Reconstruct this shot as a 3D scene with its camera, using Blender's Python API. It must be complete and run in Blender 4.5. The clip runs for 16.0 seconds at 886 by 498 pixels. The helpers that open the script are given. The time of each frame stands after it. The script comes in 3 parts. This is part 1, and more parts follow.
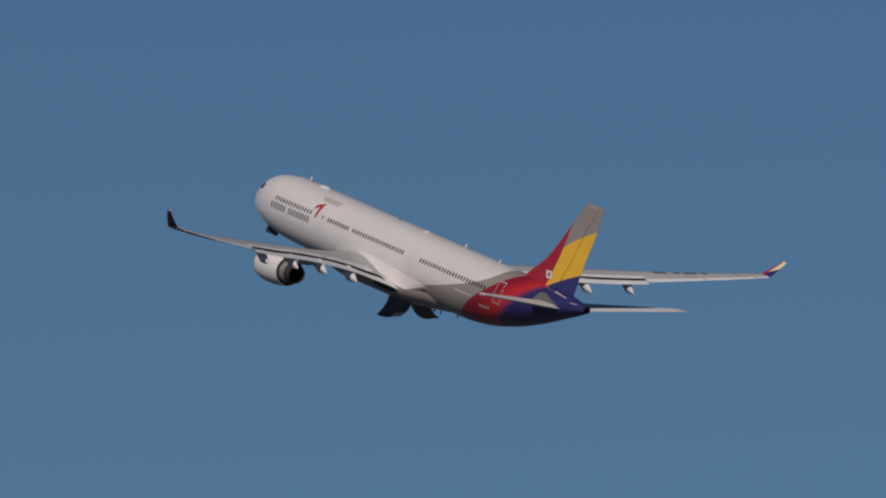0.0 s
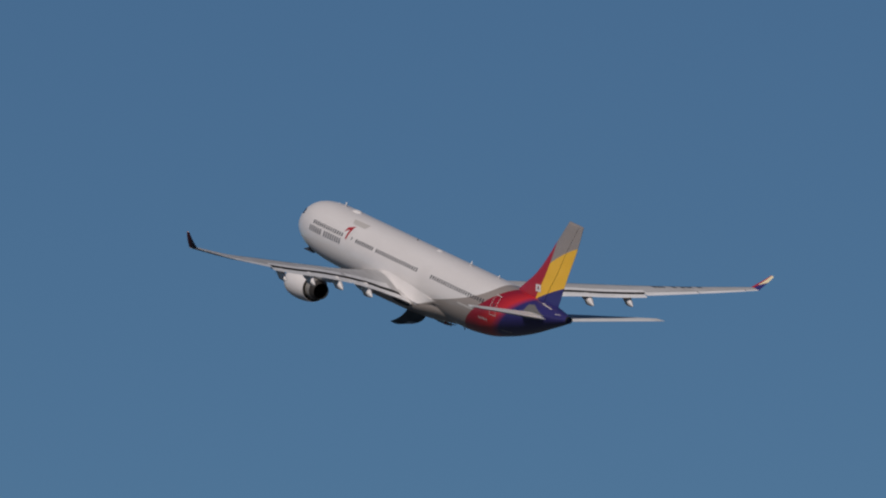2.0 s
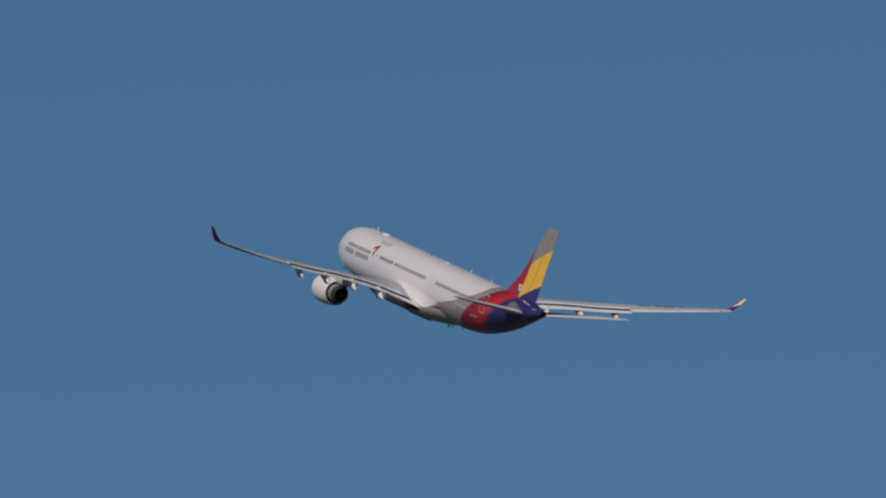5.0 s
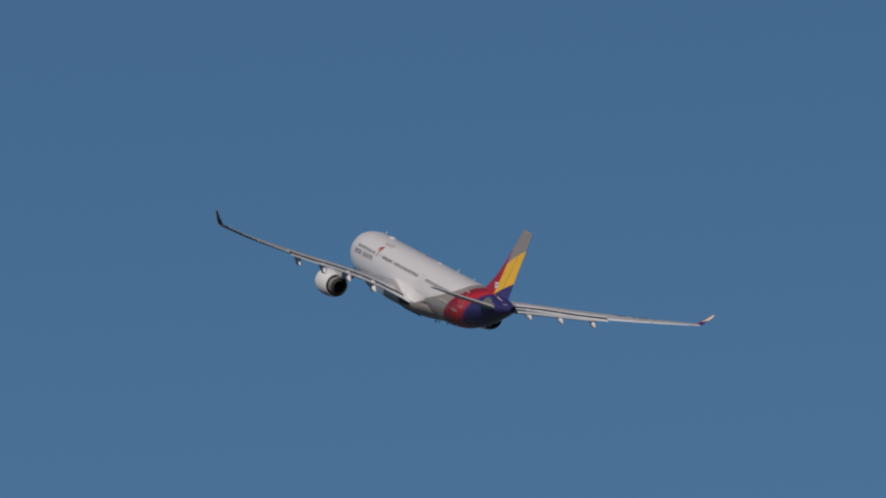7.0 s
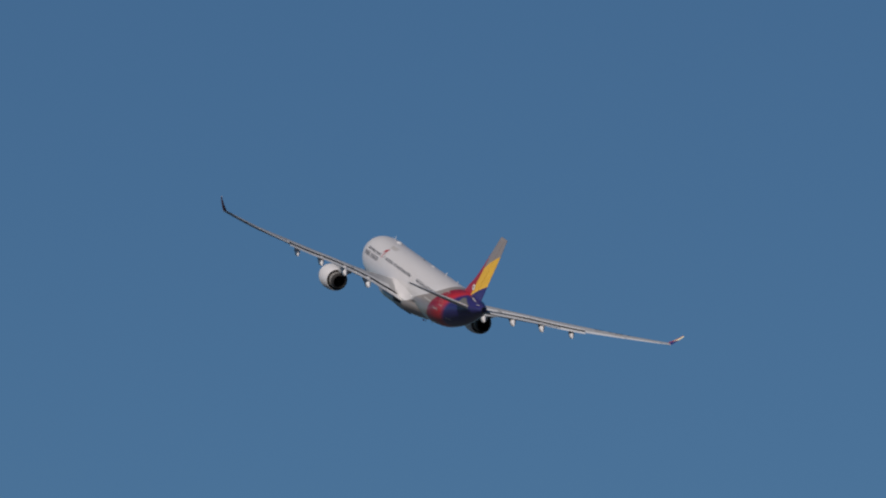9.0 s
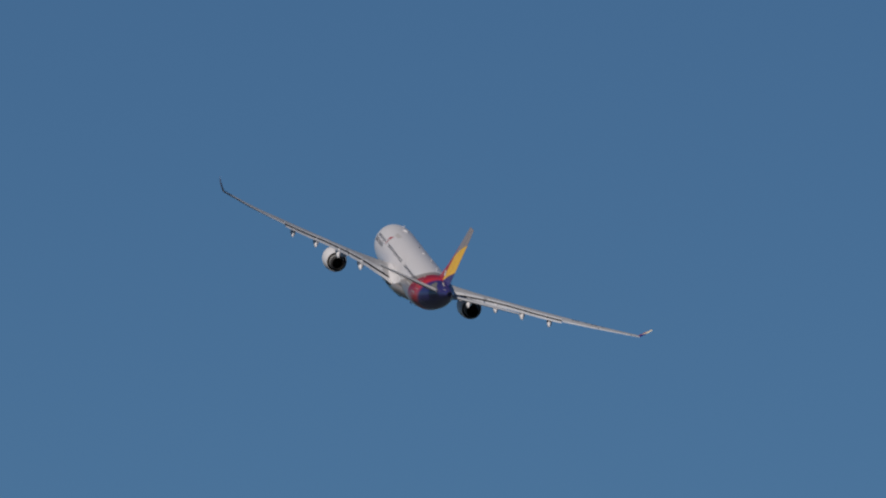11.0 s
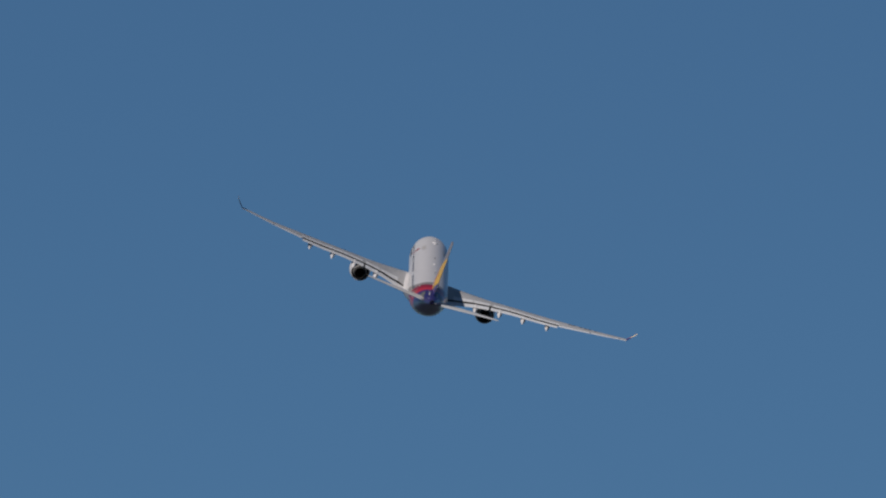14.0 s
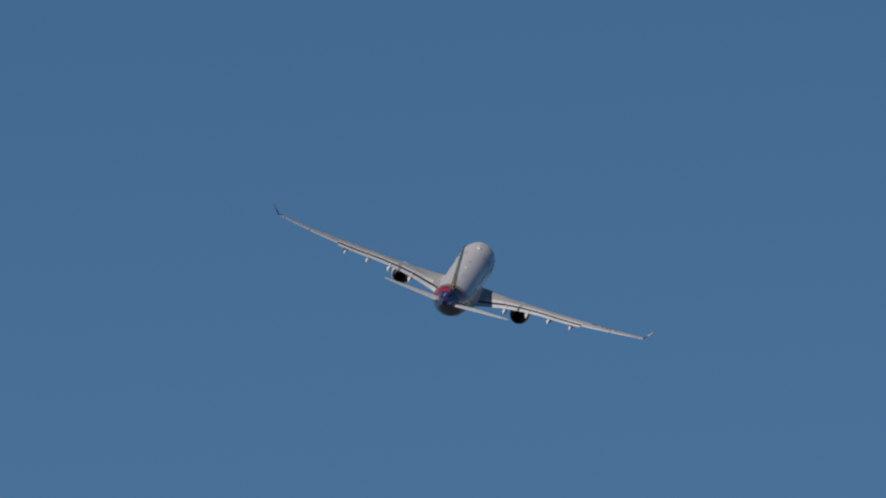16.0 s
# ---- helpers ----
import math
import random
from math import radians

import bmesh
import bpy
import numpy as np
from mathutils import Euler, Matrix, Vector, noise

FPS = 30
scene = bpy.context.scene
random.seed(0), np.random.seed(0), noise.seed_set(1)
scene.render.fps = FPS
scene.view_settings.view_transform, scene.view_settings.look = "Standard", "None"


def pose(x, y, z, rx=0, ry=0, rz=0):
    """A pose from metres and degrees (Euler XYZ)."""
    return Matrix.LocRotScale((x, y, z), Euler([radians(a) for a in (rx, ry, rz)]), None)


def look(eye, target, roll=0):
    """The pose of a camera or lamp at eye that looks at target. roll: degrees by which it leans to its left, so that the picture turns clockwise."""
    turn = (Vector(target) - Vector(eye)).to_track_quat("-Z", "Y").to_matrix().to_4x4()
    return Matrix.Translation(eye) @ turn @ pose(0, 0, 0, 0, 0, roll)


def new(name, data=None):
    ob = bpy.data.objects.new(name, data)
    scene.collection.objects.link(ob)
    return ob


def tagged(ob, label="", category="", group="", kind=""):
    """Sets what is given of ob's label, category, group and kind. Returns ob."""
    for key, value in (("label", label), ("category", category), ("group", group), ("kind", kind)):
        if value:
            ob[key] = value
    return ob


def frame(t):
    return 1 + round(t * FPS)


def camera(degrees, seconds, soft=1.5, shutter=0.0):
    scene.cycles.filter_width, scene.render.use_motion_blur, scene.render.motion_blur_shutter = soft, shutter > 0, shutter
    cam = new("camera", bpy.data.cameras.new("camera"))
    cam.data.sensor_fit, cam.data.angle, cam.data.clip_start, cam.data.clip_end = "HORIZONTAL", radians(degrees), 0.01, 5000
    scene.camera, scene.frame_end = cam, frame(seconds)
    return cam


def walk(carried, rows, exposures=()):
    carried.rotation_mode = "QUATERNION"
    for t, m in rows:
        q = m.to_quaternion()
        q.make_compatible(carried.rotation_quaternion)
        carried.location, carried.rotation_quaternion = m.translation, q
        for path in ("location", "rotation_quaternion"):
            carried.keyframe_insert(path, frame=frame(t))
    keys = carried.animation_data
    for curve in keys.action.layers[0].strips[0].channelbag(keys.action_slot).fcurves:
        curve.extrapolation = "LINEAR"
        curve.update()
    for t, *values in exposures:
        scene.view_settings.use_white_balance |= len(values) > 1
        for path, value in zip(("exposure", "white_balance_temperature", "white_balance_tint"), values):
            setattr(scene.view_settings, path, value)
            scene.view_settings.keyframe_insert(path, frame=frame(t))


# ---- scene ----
# Metres; z up. A spotter with a long lens on the ground at the origin pans after a climbing wide-body jet.
# The aircraft's own space: x forward (station s behind the nose is x = 31 - s), y to its left wing, z up from the body's axis.

# ---- camera and its pan: seconds, tilt, turn ----
AIM = [
    (0.0, 95.0362, -8.0736),
    (0.5, 95.2106, -7.4328),
    (1.0, 95.3208, -6.8585),
    (1.5, 95.4475, -6.2515),
    (2.0, 95.5559, -5.6877),
    (2.5, 95.6766, -5.1225),
    (3.0, 95.7646, -4.6905),
    (3.5, 95.8464, -4.2248),
    (4.0, 95.9350, -3.8154),
    (4.5, 96.0077, -3.4063),
    (5.0, 96.0690, -2.9973),
    (5.5, 96.1220, -2.6013),
    (6.0, 96.1704, -2.2344),
    (6.5, 96.2169, -1.9061),
    (7.0, 96.2620, -1.6134),
    (7.5, 96.3146, -1.3110),
    (8.0, 96.3616, -1.0551),
    (8.5, 96.4057, -0.8457),
    (9.0, 96.4406, -0.5960),
    (9.5, 96.4749, -0.3801),
    (10.0, 96.5092, -0.1973),
    (10.5, 96.5443, -0.0479),
    (11.0, 96.5818, 0.0711),
    (11.5, 96.6238, 0.1673),
    (12.0, 96.6744, 0.2488),
    (12.5, 96.7222, 0.3209),
    (13.0, 96.7672, 0.3932),
    (13.5, 96.8131, 0.4210),
    (14.0, 96.8533, 0.4276),
    (14.5, 96.8908, 0.4295),
    (15.0, 96.9328, 0.4263),
    (15.5, 96.9701, 0.4056),
    (16.0, 97.0025, 0.3723),
]

cam = camera(2.5, 16.0, soft=2.15)
walk(cam, [(t, pose(0, 0, 1.7, tilt, 0, turn)) for t, tilt, turn in AIM], exposures=[(0.0, -0.22, 6750, 13), (2.0, -0.14, 6600, 11.5), (4.0, -0.06, 6500, 10), (8.0, -0.06, 6420, 9.5), (9.0, 0.0, 6400, 9.5), (12.5, 0.05, 6390, 9.2), (16.0, 0.07, 6390, 8.9)])

# ---- the flight: seconds, place, bank, pitch, heading ----
FLIGHT = [
    (0.0, 243.37, 1731.70, 154.70, 1.909, -15.729, 109.784),
    (0.5, 228.98, 1771.39, 161.95, 1.685, -15.694, 109.481),
    (1.0, 214.90, 1811.37, 169.20, 1.528, -15.717, 109.246),
    (1.5, 200.97, 1851.21, 176.47, 1.477, -15.779, 108.958),
    (2.0, 187.30, 1891.31, 183.79, 1.685, -15.824, 108.593),
    (2.5, 173.94, 1931.31, 191.09, 2.153, -15.783, 108.223),
    (3.0, 161.02, 1971.16, 198.23, 2.760, -15.600, 107.948),
    (3.5, 148.49, 2009.65, 204.98, 3.359, -15.264, 107.736),
    (4.0, 136.12, 2047.04, 211.34, 4.021, -14.885, 107.486),
    (4.5, 123.72, 2086.13, 217.66, 4.680, -14.561, 107.196),
    (5.0, 111.10, 2127.49, 224.08, 5.367, -14.340, 106.864),
    (5.5, 98.49, 2170.02, 230.53, 6.159, -14.232, 106.477),
    (6.0, 86.26, 2212.08, 236.86, 7.138, -14.218, 106.020),
    (6.5, 74.59, 2252.56, 242.99, 8.351, -14.263, 105.481),
    (7.0, 63.31, 2292.24, 249.05, 9.762, -14.322, 104.858),
    (7.5, 52.48, 2333.58, 255.33, 11.214, -14.355, 104.135),
    (8.0, 42.18, 2374.26, 261.56, 12.602, -14.415, 103.384),
    (8.5, 32.45, 2412.81, 267.57, 13.904, -14.523, 102.664),
    (9.0, 23.27, 2453.09, 273.89, 15.069, -14.675, 101.844),
    (9.5, 14.53, 2495.94, 280.64, 16.151, -14.813, 100.838),
    (10.0, 6.44, 2539.96, 287.64, 17.126, -14.916, 99.662),
    (10.5, -0.74, 2584.32, 294.74, 17.934, -14.984, 98.392),
    (11.0, -6.84, 2628.86, 301.88, 18.524, -15.035, 97.131),
    (11.5, -11.90, 2672.34, 308.88, 18.895, -15.094, 95.955),
    (12.0, -16.03, 2714.95, 315.79, 19.142, -15.183, 94.875),
    (12.5, -19.32, 2757.94, 322.82, 19.497, -15.308, 93.784),
    (13.0, -21.68, 2802.50, 330.05, 19.785, -15.427, 92.579),
    (13.5, -23.08, 2843.53, 336.87, 19.748, -15.547, 91.356),
    (14.0, -23.63, 2882.04, 343.36, 19.316, -15.668, 90.234),
    (14.5, -23.40, 2921.35, 349.99, 18.825, -15.742, 89.017),
    (15.0, -22.26, 2961.89, 356.78, 18.669, -15.705, 87.469),
    (15.5, -20.11, 3001.87, 363.42, 19.009, -15.592, 85.855),
    (16.0, -16.97, 3038.79, 369.60, 19.812, -15.476, 84.360),
]


# ---- daylight ----
SUN_AZ, SUN_EL = 231.0, 40.5
to_sun = Vector((math.cos(radians(SUN_EL)) * math.cos(radians(SUN_AZ)), math.cos(radians(SUN_EL)) * math.sin(radians(SUN_AZ)), math.sin(radians(SUN_EL))))
world = bpy.data.worlds.new("sky")
scene.world = world
world.use_nodes = True
wn = world.node_tree
sky = wn.nodes.new("ShaderNodeTexSky")
sky.sky_type, sky.sun_disc = "NISHITA", False
sky.sun_elevation, sky.sun_rotation = radians(SUN_EL), radians(90.0 - SUN_AZ)
sky.altitude, sky.air_density, sky.dust_density, sky.ozone_density = 0.0, 0.55, 0.0, 3.0
tint = wn.nodes.new("ShaderNodeMix")
tint.data_type, tint.blend_type = "RGBA", "MULTIPLY"
tint.inputs["Factor"].default_value = 1.0
tint.inputs["B"].default_value = (0.588, 0.825, 0.935, 1.0)
wn.links.new(sky.outputs["Color"], tint.inputs["A"])
wn.links.new(tint.outputs["Result"], wn.nodes["Background"].inputs["Color"])
wn.nodes["Background"].inputs["Strength"].default_value = 0.0438
sun = new("sun", bpy.data.lights.new("sun", "SUN"))
sun.data.energy, sun.data.angle, sun.data.color = 2.72, radians(0.53), (1.0, 0.925, 0.87)
sun.matrix_world = look(to_sun * 200, (0, 0, 0))


# ---- materials ----
def nodes_of(name, rough=0.4, metal=0.0):
    m = bpy.data.materials.new(name)
    m.use_nodes = True
    b = m.node_tree.nodes["Principled BSDF"]
    b.inputs["Roughness"].default_value, b.inputs["Metallic"].default_value = rough, metal
    return m, m.node_tree, b


def math_node(nt, op, a, b=None, c=None, clamp=False):
    n = nt.nodes.new("ShaderNodeMath")
    n.operation, n.use_clamp = op, clamp
    for i, v in enumerate((a, b, c)):
        if v is None:
            continue
        if isinstance(v, (int, float)):
            n.inputs[i].default_value = v
        else:
            nt.links.new(v, n.inputs[i])
    return n.outputs[0]


def blend(nt, fac, a, b):
    n = nt.nodes.new("ShaderNodeMix")
    n.data_type = "RGBA"
    nt.links.new(fac, n.inputs["Factor"])
    for key, v in (("A", a), ("B", b)):
        if isinstance(v, tuple):
            n.inputs[key].default_value = (*v, 1)
        else:
            nt.links.new(v, n.inputs[key])
    return n.outputs["Result"]


def body_space(nt):
    """Station s and height z of a point of the aircraft."""
    co = nt.nodes.new("ShaderNodeTexCoord")
    sep = nt.nodes.new("ShaderNodeSeparateXYZ")
    nt.links.new(co.outputs["Object"], sep.inputs[0])
    return math_node(nt, "SUBTRACT", 31.0, sep.outputs["X"]), sep.outputs["Z"], co.outputs["Object"]


def poly(nt, v, *coefs):
    out = float(coefs[0])
    for k in coefs[1:]:
        out = math_node(nt, "MULTIPLY_ADD", out, v, float(k)) if not isinstance(out, float) else math_node(nt, "MULTIPLY_ADD", v, out, float(k))
    return out


def past(nt, a, b, width=0.03):
    """0 to 1 as a passes b over width metres."""
    d = math_node(nt, "SUBTRACT", a, b)
    return math_node(nt, "MULTIPLY_ADD", d, 1.0 / width, 0.5, clamp=True)


def weather(nt, b, colour, co, amount=0.10, scale=0.8, bump=0.02):
    """Soft stains, fine grain, streaks along the airflow and a faint skin waviness."""
    mp = nt.nodes.new("ShaderNodeMapping")
    mp.inputs["Scale"].default_value = (0.22, 1.0, 1.0)
    nt.links.new(co, mp.inputs[0])
    n1 = nt.nodes.new("ShaderNodeTexNoise")
    n1.inputs["Scale"].default_value, n1.inputs["Detail"].default_value = scale, 6
    nt.links.new(mp.outputs[0], n1.inputs["Vector"])
    n2 = nt.nodes.new("ShaderNodeTexNoise")
    n2.inputs["Scale"].default_value, n2.inputs["Detail"].default_value = scale * 9, 3
    nt.links.new(co, n2.inputs["Vector"])
    s = math_node(nt, "MULTIPLY_ADD", n2.outputs[0], 0.4, n1.outputs[0])
    f = math_node(nt, "MULTIPLY_ADD", s, 3.0, -1.65, clamp=True)
    f = math_node(nt, "MULTIPLY", f, amount)
    dirt = nt.nodes.new("ShaderNodeMix")
    dirt.data_type, dirt.blend_type = "RGBA", "MULTIPLY"
    dirt.inputs["B"].default_value = (0.42, 0.38, 0.33, 1)
    nt.links.new(f, dirt.inputs["Factor"])
    if isinstance(colour, tuple):
        dirt.inputs["A"].default_value = (*colour, 1)
    else:
        nt.links.new(colour, dirt.inputs["A"])
    nt.links.new(dirt.outputs["Result"], b.inputs["Base Color"])
    r = math_node(nt, "MULTIPLY_ADD", n1.outputs[0], 0.18, b.inputs["Roughness"].default_value - 0.06)
    nt.links.new(r, b.inputs["Roughness"])
    bp = nt.nodes.new("ShaderNodeBump")
    bp.inputs["Strength"].default_value, bp.inputs["Distance"].default_value = 0.3, bump
    nt.links.new(n1.outputs[0], bp.inputs["Height"])
    nt.links.new(bp.outputs[0], b.inputs["Normal"])


def paint(name, colour, rough=0.4, metal=0.0, amount=0.10, scale=0.8, bump=0.01):
    m, nt, b = nodes_of(name, rough, metal)
    co = nt.nodes.new("ShaderNodeTexCoord").outputs["Object"]
    weather(nt, b, colour, co, amount, scale, bump)
    return m


WHITE, TAUPE, RED, BLUE, YELLOW = (0.775, 0.74, 0.72), (0.325, 0.28, 0.25), (0.43, 0.012, 0.023), (0.035, 0.03, 0.16), (0.94, 0.53, 0.035)


def fit_poly(points, degree):
    a = np.array(points)
    return np.polyfit(a[:, 0], a[:, 1], degree)


FILLET_EDGE = [(-2.4, 33.5), (-1.86, 34.9), (-1.5, 36.2), (-1.15, 37.5), (-0.36, 41.15)]
BODY_EDGE = [(-3.4, 24.0), (-2.4, 28.0), (-1.6, 33.5), (-1.0, 37.8), (-0.36, 41.15), (0.43, 44.06), (1.32, 46.4), (2.1, 48.1), (2.8, 49.6)]


def body_livery(name="body_paint", belly=False, edge=BODY_EDGE):
    """White body; taupe, red and blue bands sweeping up to the tail fin."""
    m, nt, b = nodes_of(name, 0.38)
    s, z, co = body_space(nt)
    grey = poly(nt, z, *fit_poly(edge, 3))
    red = poly(nt, z, *fit_poly([(-3.2, 42.9), (-2.6, 43.1), (-2.05, 43.6), (-0.64, 46.32), (0.46, 48.05), (1.46, 49.18), (2.12, 50.06), (2.77, 51.57)], 3))
    blue = poly(nt, z, *fit_poly([(-2.2, 49.0), (-1.0, 50.35), (0.0, 51.64), (0.88, 52.84), (1.73, 54.02), (2.4, 55.08), (2.8, 55.6)], 2))
    below = past(nt, s, grey, 0.05)
    if belly:
        below = math_node(nt, "MAXIMUM", below, past(nt, -1.25, z, 0.05))
    c = blend(nt, below, WHITE, TAUPE)
    c = blend(nt, past(nt, s, red, 0.05), c, (0.29, 0.008, 0.021))
    glow = math_node(nt, "MULTIPLY", past(nt, s, math_node(nt, "SUBTRACT", blue, 1.5), 3.4), past(nt, s, red, 0.05))
    c = blend(nt, glow, c, (0.68, 0.031, 0.031))
    c = blend(nt, past(nt, s, blue, 1.3), c, (0.03, 0.026, 0.135))
    b.inputs["Coat Weight"].default_value, b.inputs["Coat Roughness"].default_value = 0.4, 0.14
    weather(nt, b, c, co, 0.13, 0.5, 0.02)
    return m


def fin_livery():
    m, nt, b = nodes_of("fin_paint", 0.38)
    s, z, co = body_space(nt)
    rz = poly(nt, z, *fit_poly([(2.59, 55.02), (4.52, 56.34), (6.1, 56.92), (8.51, 57.85)], 2))
    gs = poly(nt, s, *fit_poly([(57.14, 6.43), (58.92, 7.38), (62.33, 8.8)], 2))
    bs = poly(nt, s, *fit_poly([(54.97, 2.59), (57.11, 3.47), (60.58, 4.71)], 2))
    c = blend(nt, past(nt, gs, z, 0.05), TAUPE, YELLOW)
    c = blend(nt, past(nt, bs, z, 0.05), c, BLUE)
    c = blend(nt, past(nt, rz, s, 0.05), c, RED)
    b.inputs["Coat Weight"].default_value, b.inputs["Coat Roughness"].default_value = 0.4, 0.14
    weather(nt, b, c, co, 0.10, 0.6, 0.01)
    return m


def winglet_livery():
    m, nt, b = nodes_of("winglet_paint", 0.38)
    s, z, co = body_space(nt)
    ys = poly(nt, s, 0.45, 3.42 - 0.45 * 41.0)
    rz = poly(nt, z, 0.75, 40.15 - 0.75 * 2.75)
    c = blend(nt, past(nt, z, ys, 0.04), BLUE, (0.84, 0.72, 0.46))
    c = blend(nt, past(nt, rz, s, 0.04), c, RED)
    weather(nt, b, c, co, 0.08, 1.0, 0.005)
    return m


def winglet_outer():
    """The outward face: maroon above, navy towards the trailing root."""
    m, nt, b = nodes_of("winglet_outer_paint", 0.4)
    s, z, co = body_space(nt)
    c = blend(nt, past(nt, z, poly(nt, s, 1.0, 3.25 - 40.9), 0.25), (0.022, 0.018, 0.05), (0.10, 0.016, 0.026))
    weather(nt, b, c, co, 0.2, 2.5, 0.005)
    return m


M_WINGLET_OUT = winglet_outer()
M_BELLY, M_FILLET = body_livery("belly_paint", True), body_livery("fillet_paint", False, FILLET_EDGE)
M_BODY, M_FIN, M_WINGLET = body_livery(), fin_livery(), winglet_livery()
M_WHITE = paint("white_paint", WHITE, 0.38)
M_WING = paint("wing_grey_paint", (0.47, 0.465, 0.465), 0.42, amount=0.28, scale=1.1)
M_FLAP = paint("flap_white_paint", (0.77, 0.765, 0.765), 0.42, amount=0.2, scale=1.3)
# near-black: shade put into flap coves and belly flank; also the rudder hinge gap
M_GAP_SHADE = paint("dark_gap_and_shade", (0.03, 0.029, 0.028), 0.7, amount=0.4, scale=3)
M_STAB = paint("tailplane_grey_paint", (0.66, 0.655, 0.65), 0.42, amount=0.2, scale=1.2)
M_SLAT = paint("bare_aluminium_edge", (0.60, 0.60, 0.60), 0.33, 0.7, amount=0.2, scale=2)
M_HOT = paint("heat_stained_exhaust_metal", (0.36, 0.345, 0.325), 0.55, 0.3, amount=0.5, scale=2)
M_NOZZLE_SHADE = paint("shaded_brown_nozzle", (0.036, 0.031, 0.027), 0.7, 0.1, amount=0.5, scale=2)
M_BLACK = paint("sooty_black", (0.012, 0.012, 0.012), 0.7, amount=0.3, scale=3)
M_GLASS = paint("dark_window_glass", (0.06, 0.063, 0.068), 0.1, amount=0.05)
M_LETTER = paint("grey_lettering", (0.20, 0.20, 0.21), 0.4)
M_DARK = paint("dark_lettering", (0.03, 0.03, 0.035), 0.45)
M_PANEL = paint("pale_grey_patch", (0.52, 0.49, 0.46), 0.4)
M_SCUFF = paint("bare_scuff_plate", (0.17, 0.165, 0.16), 0.45, 0.2, amount=0.3)
M_LINE = paint("faint_door_outline", (0.715, 0.69, 0.665), 0.4)
M_RED = paint("red_paint", RED, 0.38)
M_BAY = paint("shaded_gear_door_face", (0.13, 0.125, 0.12), 0.55, amount=0.5, scale=2)
M_GREYPAINT = paint("taupe_paint", TAUPE, 0.4, amount=0.25)


def ground_material():
    m, nt, b = nodes_of("dark_airfield_ground", 0.95)
    co = nt.nodes.new("ShaderNodeTexCoord").outputs["Object"]
    n1 = nt.nodes.new("ShaderNodeTexNoise")
    n1.inputs["Scale"].default_value, n1.inputs["Detail"].default_value = 0.004, 8
    nt.links.new(co, n1.inputs["Vector"])
    n2 = nt.nodes.new("ShaderNodeTexNoise")
    n2.inputs["Scale"].default_value, n2.inputs["Detail"].default_value = 0.6, 5
    nt.links.new(co, n2.inputs["Vector"])
    f = math_node(nt, "MULTIPLY_ADD", n2.outputs[0], 0.5, n1.outputs[0])
    f = math_node(nt, "MULTIPLY_ADD", f, 2.4, -1.3, clamp=True)
    # unseen ground; its cool tone is set to tint bounce on the undersides
    nt.links.new(blend(nt, f, (0.022, 0.033, 0.04), (0.05, 0.054, 0.058)), b.inputs["Base Color"])
    return m


# ---- shaping helpers ----
def part(name, bm, material, parent, label="", smooth=True):
    me = bpy.data.meshes.new(name)
    if smooth:
        for f in bm.faces:
            f.smooth = True
    bm.to_mesh(me)
    bm.free()
    for m in material if isinstance(material, (list, tuple)) else [material]:
        me.materials.append(m)
    ob = new(name, me)
    ob.parent = parent
    return tagged(ob, label)


def piece(name, mesh, matrix, parent, label=""):
    ob = new(name, mesh)
    ob.parent = parent
    ob.matrix_basis = matrix
    return tagged(ob, label)


def loft(rings, ends=True, bm=None, wrap=True, material=None):
    """Skin over rings of points; material(i, j) may pick a slot."""
    bm = bm or bmesh.new()
    vs = [[bm.verts.new(p) for p in ring] for ring in rings]
    n = len(rings[0])
    for i in range(len(rings) - 1):
        for j in range(n if wrap else n - 1):
            k = (j + 1) % n
            f = bm.faces.new((vs[i][j], vs[i][k], vs[i + 1][k], vs[i + 1][j]))
            if material:
                f.material_index = material(i, j)
    if ends:
        bm.faces.new(vs[0])
        bm.faces.new(list(reversed(vs[-1])))
    bmesh.ops.recalc_face_normals(bm, faces=bm.faces)
    return bm


def sharpen(bm, degrees=35):
    for e in bm.edges:
        if len(e.link_faces) == 2 and e.calc_face_angle(0) > radians(degrees):
            e.smooth = False
    return bm


def curve_through(xs, ys):
    """A smooth curve through knots, without overshoot."""
    xs, ys = np.array(xs, float), np.array(ys, float)
    d = np.diff(ys) / np.diff(xs)
    g = np.zeros(len(xs))
    g[1:-1] = np.where(d[:-1] * d[1:] > 0, 2 * d[:-1] * d[1:] / np.where(d[:-1] + d[1:] == 0, 1, d[:-1] + d[1:]), 0)
    g[0], g[-1] = d[0], d[-1]

    def at(x):
        x = min(max(x, xs[0]), xs[-1])
        i = min(int(np.searchsorted(xs, x, "right")) - 1, len(xs) - 2)
        h = xs[i + 1] - xs[i]
        u = (x - xs[i]) / h
        return float((1 + 2 * u) * (1 - u) ** 2 * ys[i] + u * (1 - u) ** 2 * h * g[i] + u * u * (3 - 2 * u) * ys[i + 1] + u * u * (u - 1) * h * g[i + 1])
    return at


def P(s, y, z):
    return Vector((31.0 - s, y, z))


